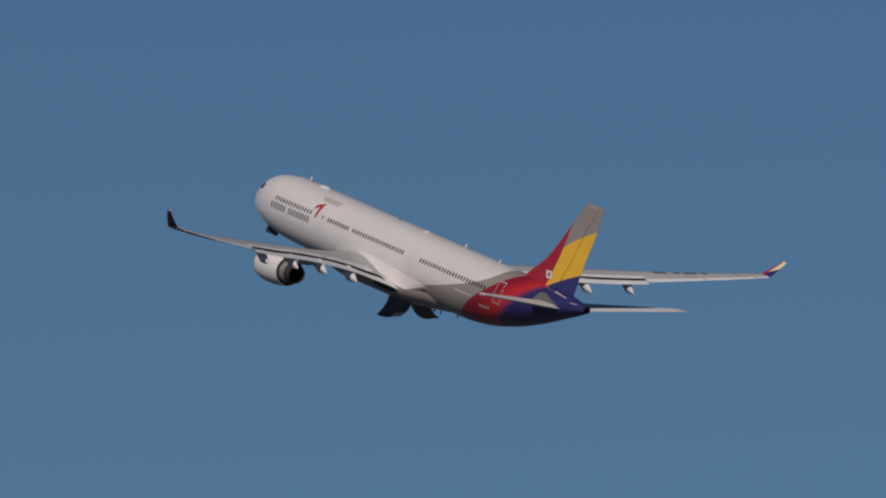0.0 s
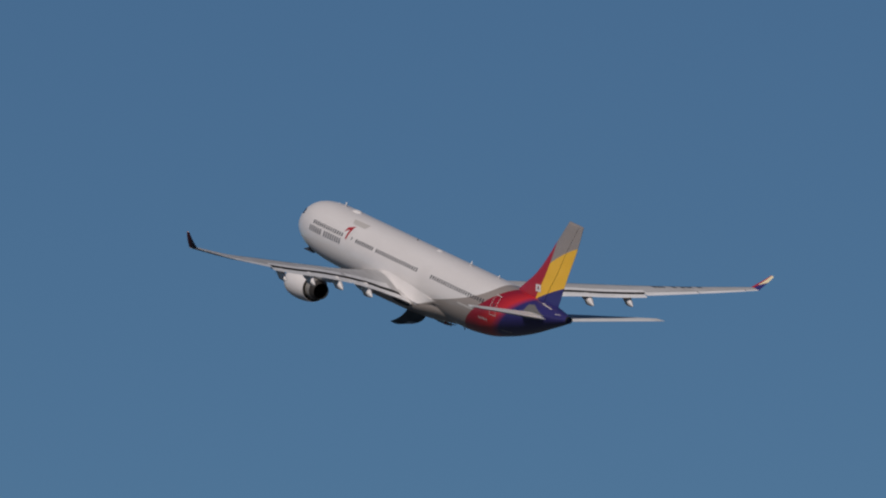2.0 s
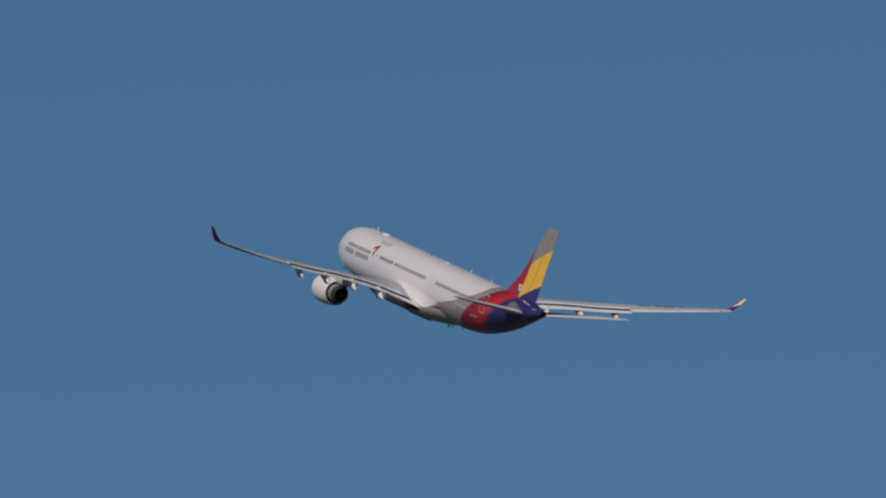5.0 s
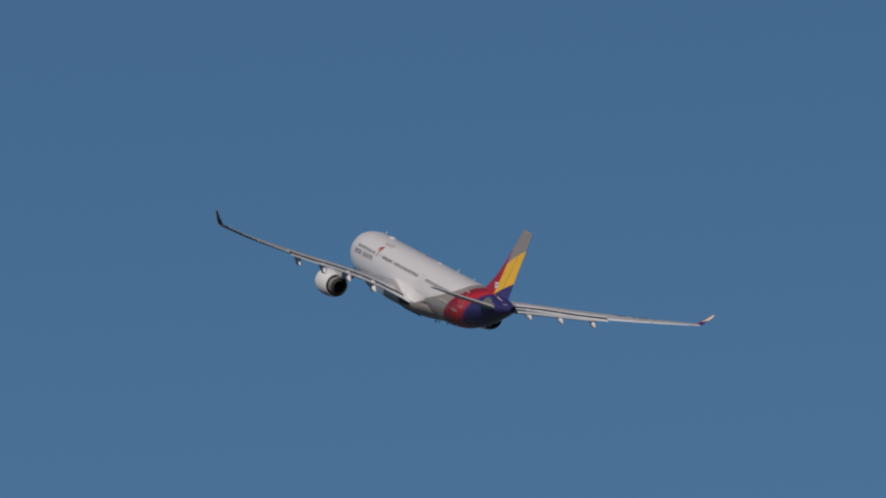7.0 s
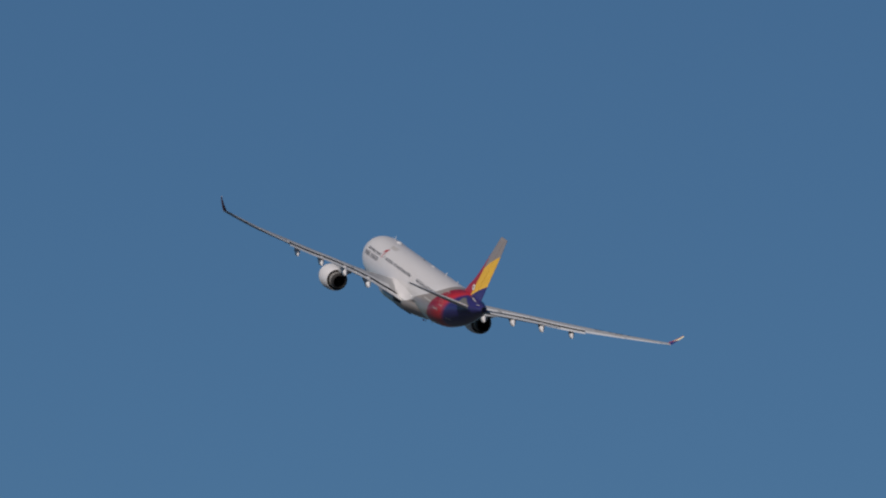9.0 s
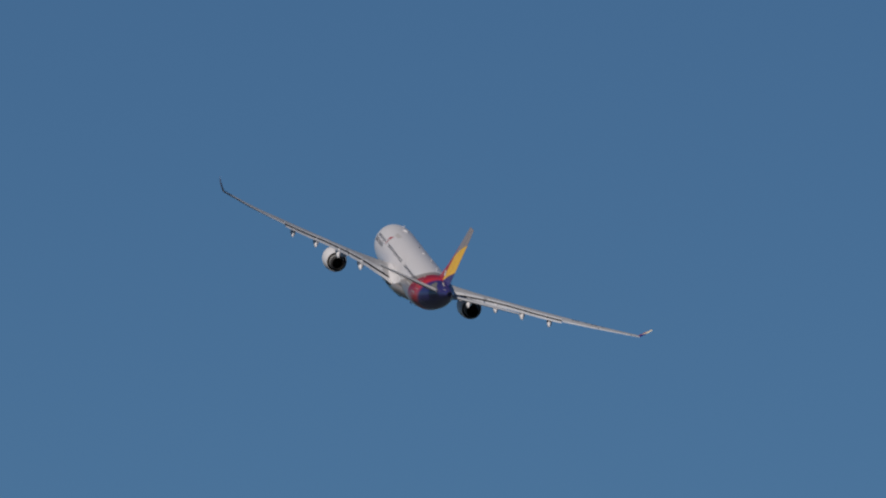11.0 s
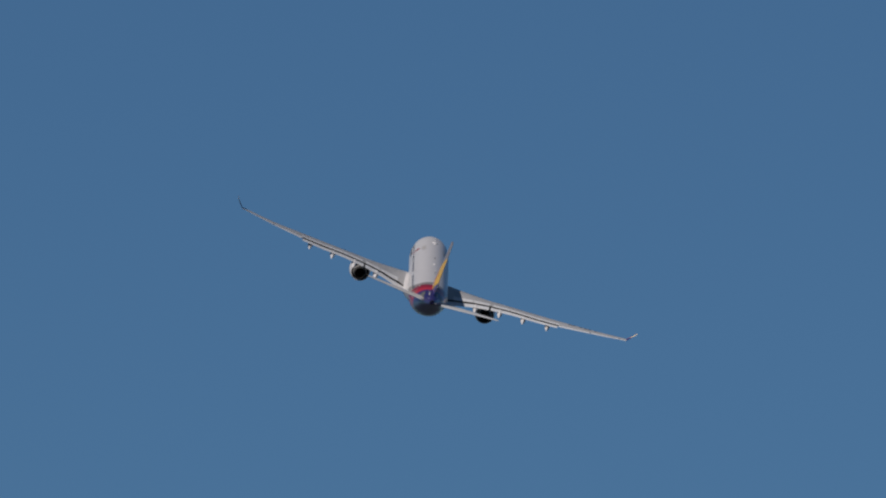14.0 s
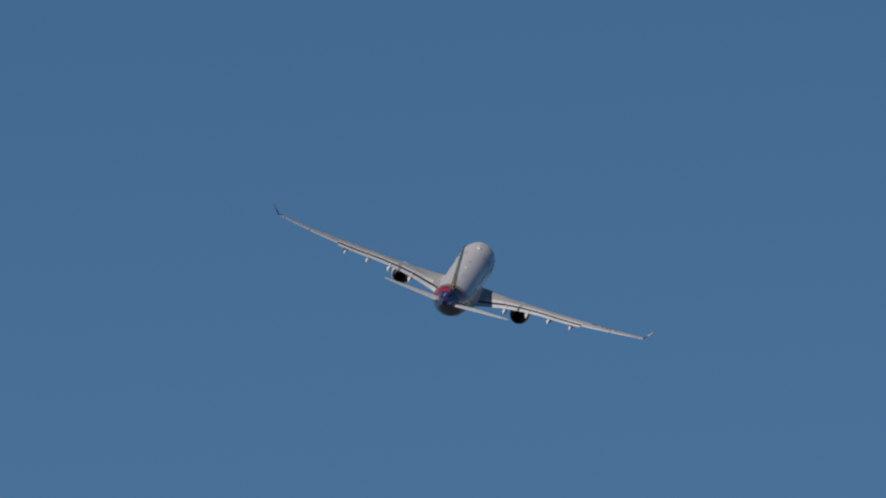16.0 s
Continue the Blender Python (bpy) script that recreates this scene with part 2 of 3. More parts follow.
# ---- body lines of the aircraft ----
STATIONS = [0.6, 0.74, 0.97, 1.38, 2.0, 2.9, 3.8, 4.8, 6.3, 8.3, 10.5, 14, 42, 46, 50, 54, 58, 61.3, 62.4]
top_line = curve_through(STATIONS, [-0.38, -0.03, 0.26, 0.68, 1.18, 1.79, 2.24, 2.53, 2.74, 2.85, 2.86, 2.84, 2.84, 2.84, 2.84, 2.82, 2.74, 2.49, 2.34])
keel_line = curve_through(STATIONS, [-0.38, -0.7, -0.95, -1.28, -1.56, -1.86, -2.09, -2.3, -2.51, -2.68, -2.77, -2.82, -2.8, -2.56, -1.88, -0.9, 0.33, 1.36, 1.74])
half_width = curve_through(STATIONS, [0.02, 0.33, 0.6, 0.93, 1.3, 1.68, 2.0, 2.28, 2.57, 2.75, 2.82, 2.82, 2.82, 2.76, 2.46, 1.98, 1.34, 0.64, 0.33])


def on_body(s, z, side=1, off=0.0):
    """A point of the body's skin at station s and height z."""
    a, b, w = top_line(s), keel_line(s), half_width(s)
    h, c = (a - b) / 2, (a + b) / 2
    q = max(-0.999, min(0.999, (z - c) / h))
    y = w * math.sqrt(1 - q * q)
    n = Vector((0, y / w ** 2, (z - c) / h ** 2)).normalized()
    p = P(s, y, c + q * h) + n * off
    p.y *= side
    return p


def decal(name, corners, material, parent, side=1, off=0.015, label="", steps=6):
    """A painted patch on the body between four corners (s, z), with a little thickness."""
    bm = bmesh.new()
    grid = []
    for i in range(steps + 1):
        row = []
        for j in range(steps + 1):
            u, v = i / steps, j / steps
            s = (corners[0][0] * (1 - u) + corners[1][0] * u) * (1 - v) + (corners[3][0] * (1 - u) + corners[2][0] * u) * v
            z = (corners[0][1] * (1 - u) + corners[1][1] * u) * (1 - v) + (corners[3][1] * (1 - u) + corners[2][1] * u) * v
            row.append(bm.verts.new(on_body(s, z, side, off)))
        grid.append(row)
    for i in range(steps):
        for j in range(steps):
            bm.faces.new((grid[i][j], grid[i + 1][j], grid[i + 1][j + 1], grid[i][j + 1]))
    bmesh.ops.recalc_face_normals(bm, faces=bm.faces)
    bm.normal_update()
    if bm.faces[:][len(bm.faces) // 2].normal.dot(Vector((0, side, 0.3))) < 0:
        bmesh.ops.reverse_faces(bm, faces=bm.faces)
    return part(name, bm, material, parent, label)


airliner = tagged(new("airliner"), "white twin-engine jet airliner with red, yellow and blue tail", "airliner", kind="thing")


def build_fuselage():
    n = 72
    ss = [0.6, 0.64, 0.71, 0.82, 1.0, 1.18, 1.42, 1.7, 2.1, 2.5, 2.9, 3.4, 3.9, 4.5, 5.2, 6, 7, 8, 9, 10.5] + list(np.linspace(13, 41, 15)) + list(np.linspace(42, 61.3, 40)) + [61.7, 62.0, 62.25, 62.4]
    rings = []
    for s in ss:
        a, b, w = top_line(s), keel_line(s), half_width(s)
        rings.append([P(s, w * math.cos(k * math.tau / n), (a + b) / 2 + (a - b) / 2 * math.sin(k * math.tau / n)) for k in range(n)])
    body = part("fuselage", loft(rings), M_BODY, airliner, "white fuselage with taupe, red and dark blue rear bands")
    # cabin windows: one shared pane, set into the skin
    bm = bmesh.new()
    outline = [(0.135 * math.copysign(abs(math.cos(a)) ** 0.6, math.cos(a)), 0.205 * math.copysign(abs(math.sin(a)) ** 0.6, math.sin(a))) for a in np.linspace(0, math.tau, 12, endpoint=False)]
    loft([[Vector((u * k, d, v * k)) for u, v in outline] for k, d in ((1.0, -0.05), (1.0, 0.005), (0.86, 0.008))], bm=bm)
    pane = bpy.data.meshes.new("cabin_window")
    bm.to_mesh(pane)
    bm.free()
    pane.materials.append(M_GLASS)
    rows = ((8.41, 15.17, 14), (18.64, 22.45, 9), (23.45, 33.05, 20), (36.51, 48.43, 24))
    for side in (1, -1):
        for s0, s1, count in rows:
            for s in np.linspace(s0, s1, count):
                p, q = on_body(s, 1.04, side), on_body(s, 1.04, side, 1.0)
                out = (q - p).normalized()
                fore = (on_body(s - 0.3, 1.04, side) - on_body(s + 0.3, 1.04, side)).normalized()
                out = (out - fore * out.dot(fore)).normalized()
                m = Matrix((fore * side, out, (fore * side).cross(out))).transposed().to_4x4()
                m.translation = p
                piece("cabin_window", pane, m, body)
    # cockpit windows
    for side in (1, -1):
        for corners in (((2.5, 1.1), (2.35, 0.86), (3.1, 0.92), (3.2, 1.46)), ((3.3, 1.5), (3.2, 0.94), (3.85, 1.02), (3.85, 1.58)), ((3.95, 1.58), (3.95, 1.04), (4.4, 1.1), (4.4, 1.5))):
            decal("cockpit_window", corners, M_GLASS, body, side)
        # passenger doors: a thin raised frame each
        for s0, s1, z0, z1, m in ((5.9, 6.95, -0.15, 1.75, M_LINE), (17.0, 18.05, -0.15, 1.75, M_LINE), (34.5, 35.4, 0.1, 1.75, M_LINE), (50.1, 51.2, 0.1, 2.0, M_PANEL)):
            w = 0.065
            for c in (((s0, z0), (s0 + w, z0), (s0 + w, z1), (s0, z1)), ((s1 - w, z0), (s1, z0), (s1, z1), (s1 - w, z1)), ((s0 + w, z0), (s1 - w, z0), (s1 - w, z0 + w), (s0 + w, z0 + w)), ((s0 + w, z1 - w), (s1 - w, z1 - w), (s1 - w, z1), (s0 + w, z1))):
                decal("door_frame", c, m, body, side, 0.02, "pale door outline")
            if s0 in (17.0, 50.1):
                decal("door_window", (((s0 + s1) / 2 - 0.1, 0.95), ((s0 + s1) / 2 + 0.1, 0.95), ((s0 + s1) / 2 + 0.1, 1.2), ((s0 + s1) / 2 - 0.1, 1.2)), M_GLASS, body, side, 0.02)
        # airline title as plain bars, one a letter, and the folded red ribbon mark
        s = 7.75
        for word in (6, 8):
            for _ in range(word):
                decal("title_bar", ((s, 0.12), (s + 0.31, 0.12), (s + 0.31, 0.67), (s, 0.67)), M_LETTER, body, side, 0.015, "grey title bar", 3)
                s += 0.52
            s += 0.45
        decal("ribbon_mark", ((15.34, 1.38), (15.5, 1.80), (16.6, 2.09), (16.25, 1.78)), M_RED, body, side, 0.02, "red folded ribbon mark")
        decal("ribbon_mark", ((16.15, 1.80), (16.6, 2.09), (16.42, 0.82), (16.14, 0.80)), M_RED, body, side, 0.026, "red folded ribbon mark")
        decal("grey_patch", ((15.55, 2.2), (18.35, 2.2), (18.5, 2.55), (14.85, 2.52)), M_PANEL, body, side, 0.012, "pale grey patch above the door")
        decal("small_text_bar", ((43.6, -0.12), (46.9, -0.12), (46.9, 0.04), (43.6, 0.04)), M_PANEL, body, side, 0.015, "pale bar of small text")
        for k in range(6):
            s0 = 48.0 + 0.27 * k
            decal("registration_bar", ((s0, -0.68), (s0 + 0.12, -0.68), (s0 + 0.12, -0.42), (s0, -0.42)), M_PANEL, body, side, 0.015, "pale registration bar", 2)
        decal("scuff_plate", ((55.75, 1.5), (59.3, 1.7), (56.9, 2.38), (56.1, 2.28)), M_SCUFF, body, side, 0.014, "bare grey plate round the tailplane root")
        decal("access_mark", ((51.2, -1.15), (52.6, -1.1), (52.6, -1.04), (51.2, -1.09)), M_PANEL, body, side, 0.015, "thin pale access mark")
        decal("root_strip", ((57.4, 2.64), (59.6, 2.47), (59.6, 2.52), (57.4, 2.70)), M_PANEL, body, side, 0.016, "thin pale strip along the fin root")
        decal("tail_mark", ((60.6, 2.22), (61.4, 2.29), (61.4, 2.34), (60.6, 2.27)), M_PANEL, body, side, 0.015, "small pale mark on the tail cone")
    # auxiliary exhaust in the tail's end
    bm = loft([[P(s, r * math.cos(a), z + r * 0.95 * math.sin(a)) for a in np.linspace(0, math.tau, 24, endpoint=False)] for s, r, z in ((62.1, 0.36, 2.03), (62.52, 0.33, 2.06), (62.53, 0.27, 2.06), (62.15, 0.25, 2.06))], ends=False)
    part("auxiliary_exhaust", sharpen(bm), M_BLACK, body, "sooty round auxiliary exhaust")
    bm = loft([[P(62.18, r * math.cos(a), 2.06 + r * math.sin(a)) for a in np.linspace(0, math.tau, 20, endpoint=False)] for r in (0.25, 0.02)], ends=False)
    part("exhaust_throat", bm, M_BLACK, body)
    # antennas
    for name, s, h, c, up in (("blade_antenna", 9.3, 0.42, 0.42, 1), ("blade_antenna", 7.85, 0.1, 0.25, 1), ("blade_antenna", 39.3, 0.42, 0.42, 1), ("blade_antenna", 45.8, 0.32, 0.35, 1), ("blade_antenna", 36.6, 0.45, 0.35, -1), ("blade_antenna", 39.8, 0.4, 0.35, -1)):
        base = top_line(s) - 0.03 if up > 0 else (-3.02 if s < 38 else keel_line(s) + 0.03)
        rings = []
        for k, (lean, w) in ((0.0, (0.0, 1.0)), (0.6, (0.22, 0.75)), (1.0, (0.4, 0.5))):
            cc = c * w
            rings.append([P(s + lean * h + u * cc, v * cc, base + up * k * (h + 0.03)) for u, v in ((-0.5, 0), (-0.2, 0.09), (0.2, 0.07), (0.5, 0), (0.2, -0.07), (-0.2, -0.09))])
        part(name, loft(rings), M_WHITE if up > 0 else M_GREYPAINT, body, "small blade antenna")
    bm = loft([[P(26.7 + 0.07 * k * math.cos(a), 0.07 * k * math.sin(a), 2.82 + d) for a in np.linspace(0, math.tau, 12, endpoint=False)] for k, d in ((1.0, 0.0), (0.9, 0.12), (0.4, 0.18))])
    part("beacon_light", bm, M_DARK, body, "small dark beacon on the roof")
    for s, lng, w, h in ((12.2, 1.7, 0.42, 0.17), (32.0, 0.9, 0.3, 0.1)):
        rings = []
        for u in np.linspace(-1, 1, 13):
            k = max(0.02, (1 - u * u) ** 0.5)
            rings.append([P(s + u * lng / 2, w * k * math.cos(a), top_line(s) - 0.06 + (h + 0.06) * k * math.sin(a)) for a in np.linspace(0, math.pi, 10)])
        part("antenna_fairing", loft(rings), M_WHITE, body, "low white antenna fairing")
    return body


BELLY_S = [16.5, 19, 23, 33, 35.5, 37.5, 39.2, 40.6]
belly_full = curve_through([16.5, 31, 34, 39, 41], [0.8, 0.82, 0.95, 1.0, 1.0])
belly_half = curve_through(BELLY_S, [1.4, 2.6, 3.15, 2.98, 2.74, 2.45, 2.1, 1.4])
belly_keel = curve_through(BELLY_S, [-2.6, -2.95, -3.38, -3.38, -3.22, -3.03, -2.86, -2.6])
belly_top = curve_through(BELLY_S, [-2.2, -1.6, -0.8, -0.5, -0.3, -0.2, -0.3, -0.8])


def belly_side(s, z):
    """Half width of the fairing at a station and height."""
    zc, zh = (belly_top(s) + belly_keel(s)) / 2, (belly_top(s) - belly_keel(s)) / 2
    d = min(1.0, abs((z - zc) / zh)) ** (1 / belly_full(s))
    return belly_half(s) * math.sqrt(max(0.0, 1 - d * d)) ** belly_full(s)


def body_side(s, z):
    zc, zh = (top_line(s) + keel_line(s)) / 2, (top_line(s) - keel_line(s)) / 2
    return half_width(s) * math.sqrt(max(0.0, 1 - ((z - zc) / zh) ** 2))


def build_belly():
    rings = []
    full, hw, zb, zt = belly_full, belly_half, belly_keel, belly_top
    for s in np.linspace(16.5, 40.6, 48):
        ring = []
        for a in np.linspace(0, math.tau, 40, endpoint=False):
            c, d = math.cos(a), math.sin(a)
            ring.append(P(s, hw(s) * math.copysign(abs(c) ** full(s), c), (zt(s) + zb(s)) / 2 + (zt(s) - zb(s)) / 2 * math.copysign(abs(d) ** full(s), d)))
        rings.append(ring)
    belly = part("belly_fairing", loft(rings), M_BELLY, airliner, "white and taupe belly fairing under the wing root")
    # shade of wing and flap as a dark patch, on either flank below the flap root
    for side in (1, -1):
        rings = []
        for s in np.linspace(29.3, 33.3, 12):
            k = math.sqrt(max(0.02, 1 - ((s - 31.3) / 2.02) ** 4))
            row = []
            for z in np.linspace(-2.15 + 0.4 * k, -2.15 - 0.42 * k, 6):
                row.append((s, belly_side(s, z), z))
            rings.append([P(a, (b + 0.03) * side, c) for a, b, c in row] + [P(a, (b - 0.08) * side, c) for a, b, c in reversed(row)])
        part("flank_shade", sharpen(loft(rings)), M_GAP_SHADE, belly, "dark patch for the wing's shade on the belly flank")
    for s, y, r in ((24.5, 0.0, 0.12), (35.5, 0.0, 0.12)):
        bm = loft([[P(s + r * k * math.cos(a), y + r * k * math.sin(a), -3.3 - d) for a in np.linspace(0, math.tau, 12, endpoint=False)] for k, d in ((1.0, 0.0), (0.8, 0.16), (0.3, 0.22))])
        part("beacon_light", bm, M_RED, belly, "red beacon under the belly")


# ---- wing ----
wing_le = curve_through([0, 2.8, 9.6, 28.95], [21.2, 23.0, 27.3, 39.5])
wing_te = curve_through([0, 2.8, 6, 9.6, 19.6, 27, 28.95], [33.1, 33.2, 33.4, 34.0, 37.75, 40.65, 41.45])
wing_z = curve_through([0, 2.8, 7.4, 12, 19.7, 24, 28.95], [-1.75, -1.5, -0.92, -0.2, 1.03, 1.77, 2.84])
wing_twist = curve_through([0, 9.6, 14, 19.6, 22.5, 25.5, 28.95], [1.6, 0.6, -0.1, -1.5, -3.2, -4.9, -6.8])
# rolling to the right, the right wing twists nose-up and rides a little higher
right_twist = curve_through([0, 12, 19.6, 22.5, 25.5, 28.95], [0, 0.2, 0.9, 1.7, 2.4, 3.2])
right_rise = curve_through([0, 18, 24, 28.95], [0, 0.02, 0.09, 0])
rear_lift = curve_through([0, 3, 5, 7, 9.5, 12.5, 16, 19.5, 29], [0, -0.06, -0.12, 0.10, 0.23, 0.22, 0.06, 0, 0])
root_sag = curve_through([0, 3.0, 4.0, 5.0, 6.2, 29], [0.6, 0.48, 0.22, 0.07, 0, 0])
wing_thick = curve_through([0, 2.8, 9.6, 19.6, 26, 28.95], [0.14, 0.135, 0.115, 0.115, 0.115, 0.105])


def thickness(c):
    c = max(c, 0.0)
    return 5 * (0.2969 * math.sqrt(c) - 0.126 * c - 0.3516 * c * c + 0.2843 * c ** 3 - 0.1036 * c ** 4)


def on_wing(y, c, up, side=1, off=0.0):
    """A point of the clean wing: y along the span, c along the chord, up 1 or -1 for its upper or lower skin."""
    le, te = wing_le(y), wing_te(y)
    ch = te - le
    camber = 0.018 * math.sin(math.pi * c ** 0.8)
    sag = root_sag(y) * max(0.0, (c - 0.35) / 0.45) ** 1.5
    v = camber + up * thickness(c) * wing_thick(y)
    u = min(1.0, max(0.0, (c - 0.15) / 0.65))
    sag -= rear_lift(y) * u * u * (3 - 2 * u)
    twist, z = (wing_twist(y), wing_z(y)) if side > 0 else (wing_twist(y) + right_twist(y), wing_z(y) + right_rise(y))
    return P(le + c * ch, y * side, z + (1 - c) * ch * math.tan(radians(twist)) + v * ch - sag + up * off)


def chord_steps(a, b, n):
    u = np.linspace(0, 1, n)
    return list(a + (b - a) * (1 - np.cos(u * math.pi / 2))) if a == 0 else list(np.linspace(a, b, n))


def spans(a, b, n):
    return [a + (b - a) * k / (n - 1) for k in range(n)]


def slab(y0, y1, c0, c1, side, n, off, depth, up=1, cn=5):
    """A thin panel lying on the wing's skin."""
    rings = []
    for y in spans(y0, y1, n):
        rings.append([on_wing(y, c, up, side, off) for c in np.linspace(c0, c1, cn)] + [on_wing(y, c, up, side, off - depth) for c in np.linspace(c1, c0, cn)])
    return sharpen(loft(rings))


AILERONS = []


def build_wing(side):
    which = "with dark registration bars" if side < 0 else "with grey upper skin"
    shroud, under = 0.80, 0.765
    up_c = list(reversed(chord_steps(0, shroud, 14)))
    lo_c = chord_steps(0, under, 11)[1:]
    rings = []
    for y in spans(0.6, 28.95, 42):
        rings.append([on_wing(y, c, 1, side) for c in up_c] + [on_wing(y, c, -1, side) for c in lo_c] + [on_wing(y, shroud - 0.012, 1, side, -0.035)])
    nn = len(up_c) + len(lo_c)
    # slot 1: the cove wall, with the flap slot's shade in its colour
    bm = loft(rings, material=lambda i, j: 1 if j >= nn - 1 and j < nn else 0)
    wing = part("wing", sharpen(bm, 40), [M_WING, M_GAP_SHADE], airliner, "pale grey swept wing " + which)

    # flaps, lowered and run aft, a dark slot ahead of them
    for y0, y1, n in ((2.9, 9.34, 8), (9.62, 19.25, 12)):
        rings = []
        for y in spans(y0, y1, n):
            ch = wing_te(y) - wing_le(y)
            inner = min(1.0, max(0.0, (9.5 - y) / 4))
            fc, ang = 0.26 * ch + 0.06, radians(3 - 2 * inner + 5 * root_sag(y))
            start = on_wing(y, 0.788, 1, side)
            start.z -= 0.012 * ch + 0.20 + 0.1 * inner
            ring = []
            for u, w in [(u, 1) for u in reversed(chord_steps(0, 1, 9))] + [(u, -1) for u in chord_steps(0, 1, 9)[1:-1]]:
                v = (0.03 * math.sin(math.pi * u) + w * thickness(u) * 0.13) * fc
                x, z = u * fc, v
                ring.append(start + Vector((-(x * math.cos(ang) + z * math.sin(ang)), 0, -x * math.sin(ang) + z * math.cos(ang))))
            rings.append(ring)
        part("flap", sharpen(loft(rings), 60), M_FLAP, wing, "lowered pale trailing-edge flap")
    # ailerons on their hinges, and the fixed tip end
    for name, y0, y1, n in (("aileron", 19.38, 23.8, 6), ("aileron", 23.94, 27.85, 6), ("trailing_edge", 27.97, 28.95, 3)):
        rings = []
        hinge, far = on_wing(y0, 0.80, 1, side, -0.08), on_wing(y1, 0.80, 1, side, -0.08)
        for y in spans(y0, y1, n):
            ring = [on_wing(y, c, 1, side) for c in np.linspace(0.812, 1.0, 6)] + [on_wing(y, c, -1, side) for c in np.linspace(1.0, 0.80, 5)][1:] + [on_wing(y, 0.79, 1, side, -0.12)]
            rings.append([p - hinge for p in ring])
        ob = part(name, sharpen(loft(rings)), M_FLAP, wing, "pale aileron" if name == "aileron" else "")
        ob.matrix_basis = Matrix.Translation(hinge)
        if name == "aileron":
            AILERONS.append((ob, hinge, (far - hinge).normalized(), side))
    # spoilers and slats
    for y0, y1 in ((4.2, 7.0), (7.1, 9.4), (9.9, 12.2), (12.25, 14.6), (14.65, 17.0), (17.05, 19.4)):
        part("spoiler", slab(y0, y1, 0.66, 0.797, side, 4, 0.018, 0.03), M_FLAP, wing)
    for y0, y1 in ((3.4, 8.4), (10.3, 13.4), (13.45, 16.5), (16.55, 19.6), (19.65, 22.7), (22.75, 25.8), (25.85, 28.8)):
        rings = []
        for y in spans(y0, y1, 5):
            up = [on_wing(y, c, 1, side, 0.02) for c in reversed(chord_steps(0, 0.13, 6))]
            lo = [on_wing(y, c, -1, side, 0.02) for c in chord_steps(0, 0.06, 4)[1:]]
            inner = [on_wing(y, 0.05, -1, side, -0.05), on_wing(y, 0.10, 1, side, -0.05)]
            ring = up + lo + inner
            for p in ring:
                p.x += 0.03
            rings.append(ring)
        part("slat", sharpen(loft(rings), 50), M_SLAT, wing, "bare metal leading-edge slat")
    # flap track fairings: a canoe whose tail hangs with the flap
    for y, s_end, z_end, size in ((17.9, 37.8, 0.22, 0.85), (14.4, 36.65, -0.17, 0.92), (11.0, 35.6, -0.57, 0.95), (7.55, 34.8, -1.2, 1.05)):
        s0 = wing_le(y) + 0.5 * (wing_te(y) - wing_le(y))
        z0 = on_wing(y, 0.55, -1).z
        rings, rings2 = [], []
        knee_s, knee_z = s_end - 1.9 * size, z_end + 0.22 * size
        for u in np.linspace(0, 1, 9):
            s = s0 + (knee_s - s0) * u
            r = size * 0.33 * max(0.05, math.sin(u * math.pi / 2)) ** 0.7
            zc = z0 + 0.1 + (knee_z - z0 - 0.2) * u
            rings.append([P(s, y * side + r * math.cos(a), zc + 1.25 * r * math.sin(a)) for a in np.linspace(0, math.tau, 14, endpoint=False)])
        canoe = part("flap_track_fairing", loft(rings), M_WING, wing, "grey canoe-shaped flap track fairing")
        for u in np.linspace(0, 1, 8):
            s = knee_s + 0.04 + (s_end - knee_s) * u
            r = size * 0.45 * max(0.04, (1 - u ** 1.7)) ** 0.9
            zc = knee_z - 0.16 + (z_end - 0.22 - knee_z) * u ** 1.2
            rings2.append([P(s, y * side + 0.95 * r * math.cos(a) * (1 + 0.8 * min(0.0, math.sin(a))), zc + 1.35 * r * math.sin(a)) for a in np.linspace(0, math.tau, 14, endpoint=False)])
        part("fairing_tail", loft(rings2), M_WHITE, canoe, "white drooped tail of the fairing")
    # winglet
    rings = []
    for u in np.linspace(0, 1, 10):
        y = 28.93 + 1.19 * (1 - (1 - u) ** 1.12)
        low = 2.63 if side > 0 else 2.72
        z = low + (4.32 - low) * u ** 1.03
        le = 39.42 + 1.73 * u
        ch = 2.05 + (0.66 - 2.05) * u ** 0.9
        lean = 0.45
        ring = []
        for c, w in [(c, 1) for c in reversed(chord_steps(0, 1, 7))] + [(c, -1) for c in chord_steps(0, 1, 7)[1:-1]]:
            v = w * thickness(c) * 0.095 * ch
            k = min(1.0, u * 3)
            ring.append(P(le + c * ch, (y - v * k * 0.9) * side, z + v * (1 - k * (1 - lean)) + (2.84 - low) * c * (1 - u)))
        rings.append(ring)
    bm = loft(rings, material=lambda i, j: 0 if j < 6 else 1)
    part("winglet", sharpen(bm, 50), [M_WINGLET, M_WINGLET_OUT], wing, "upturned winglet, dark outside, red, cream and blue inside")
    # registration on the upper right wing, as bars
    if side < 0:
        for y, w in ((20.74, 0.2), (21.1, 0.2), (21.45, 0.2), (22.33, 0.28), (23.02, 0.32), (23.53, 0.38), (24.38, 0.32)):
            part("registration_bar", slab(y, y + w, 0.09, 0.42, side, 3, 0.022, 0.03), M_DARK, wing, "dark registration bar on the wing")
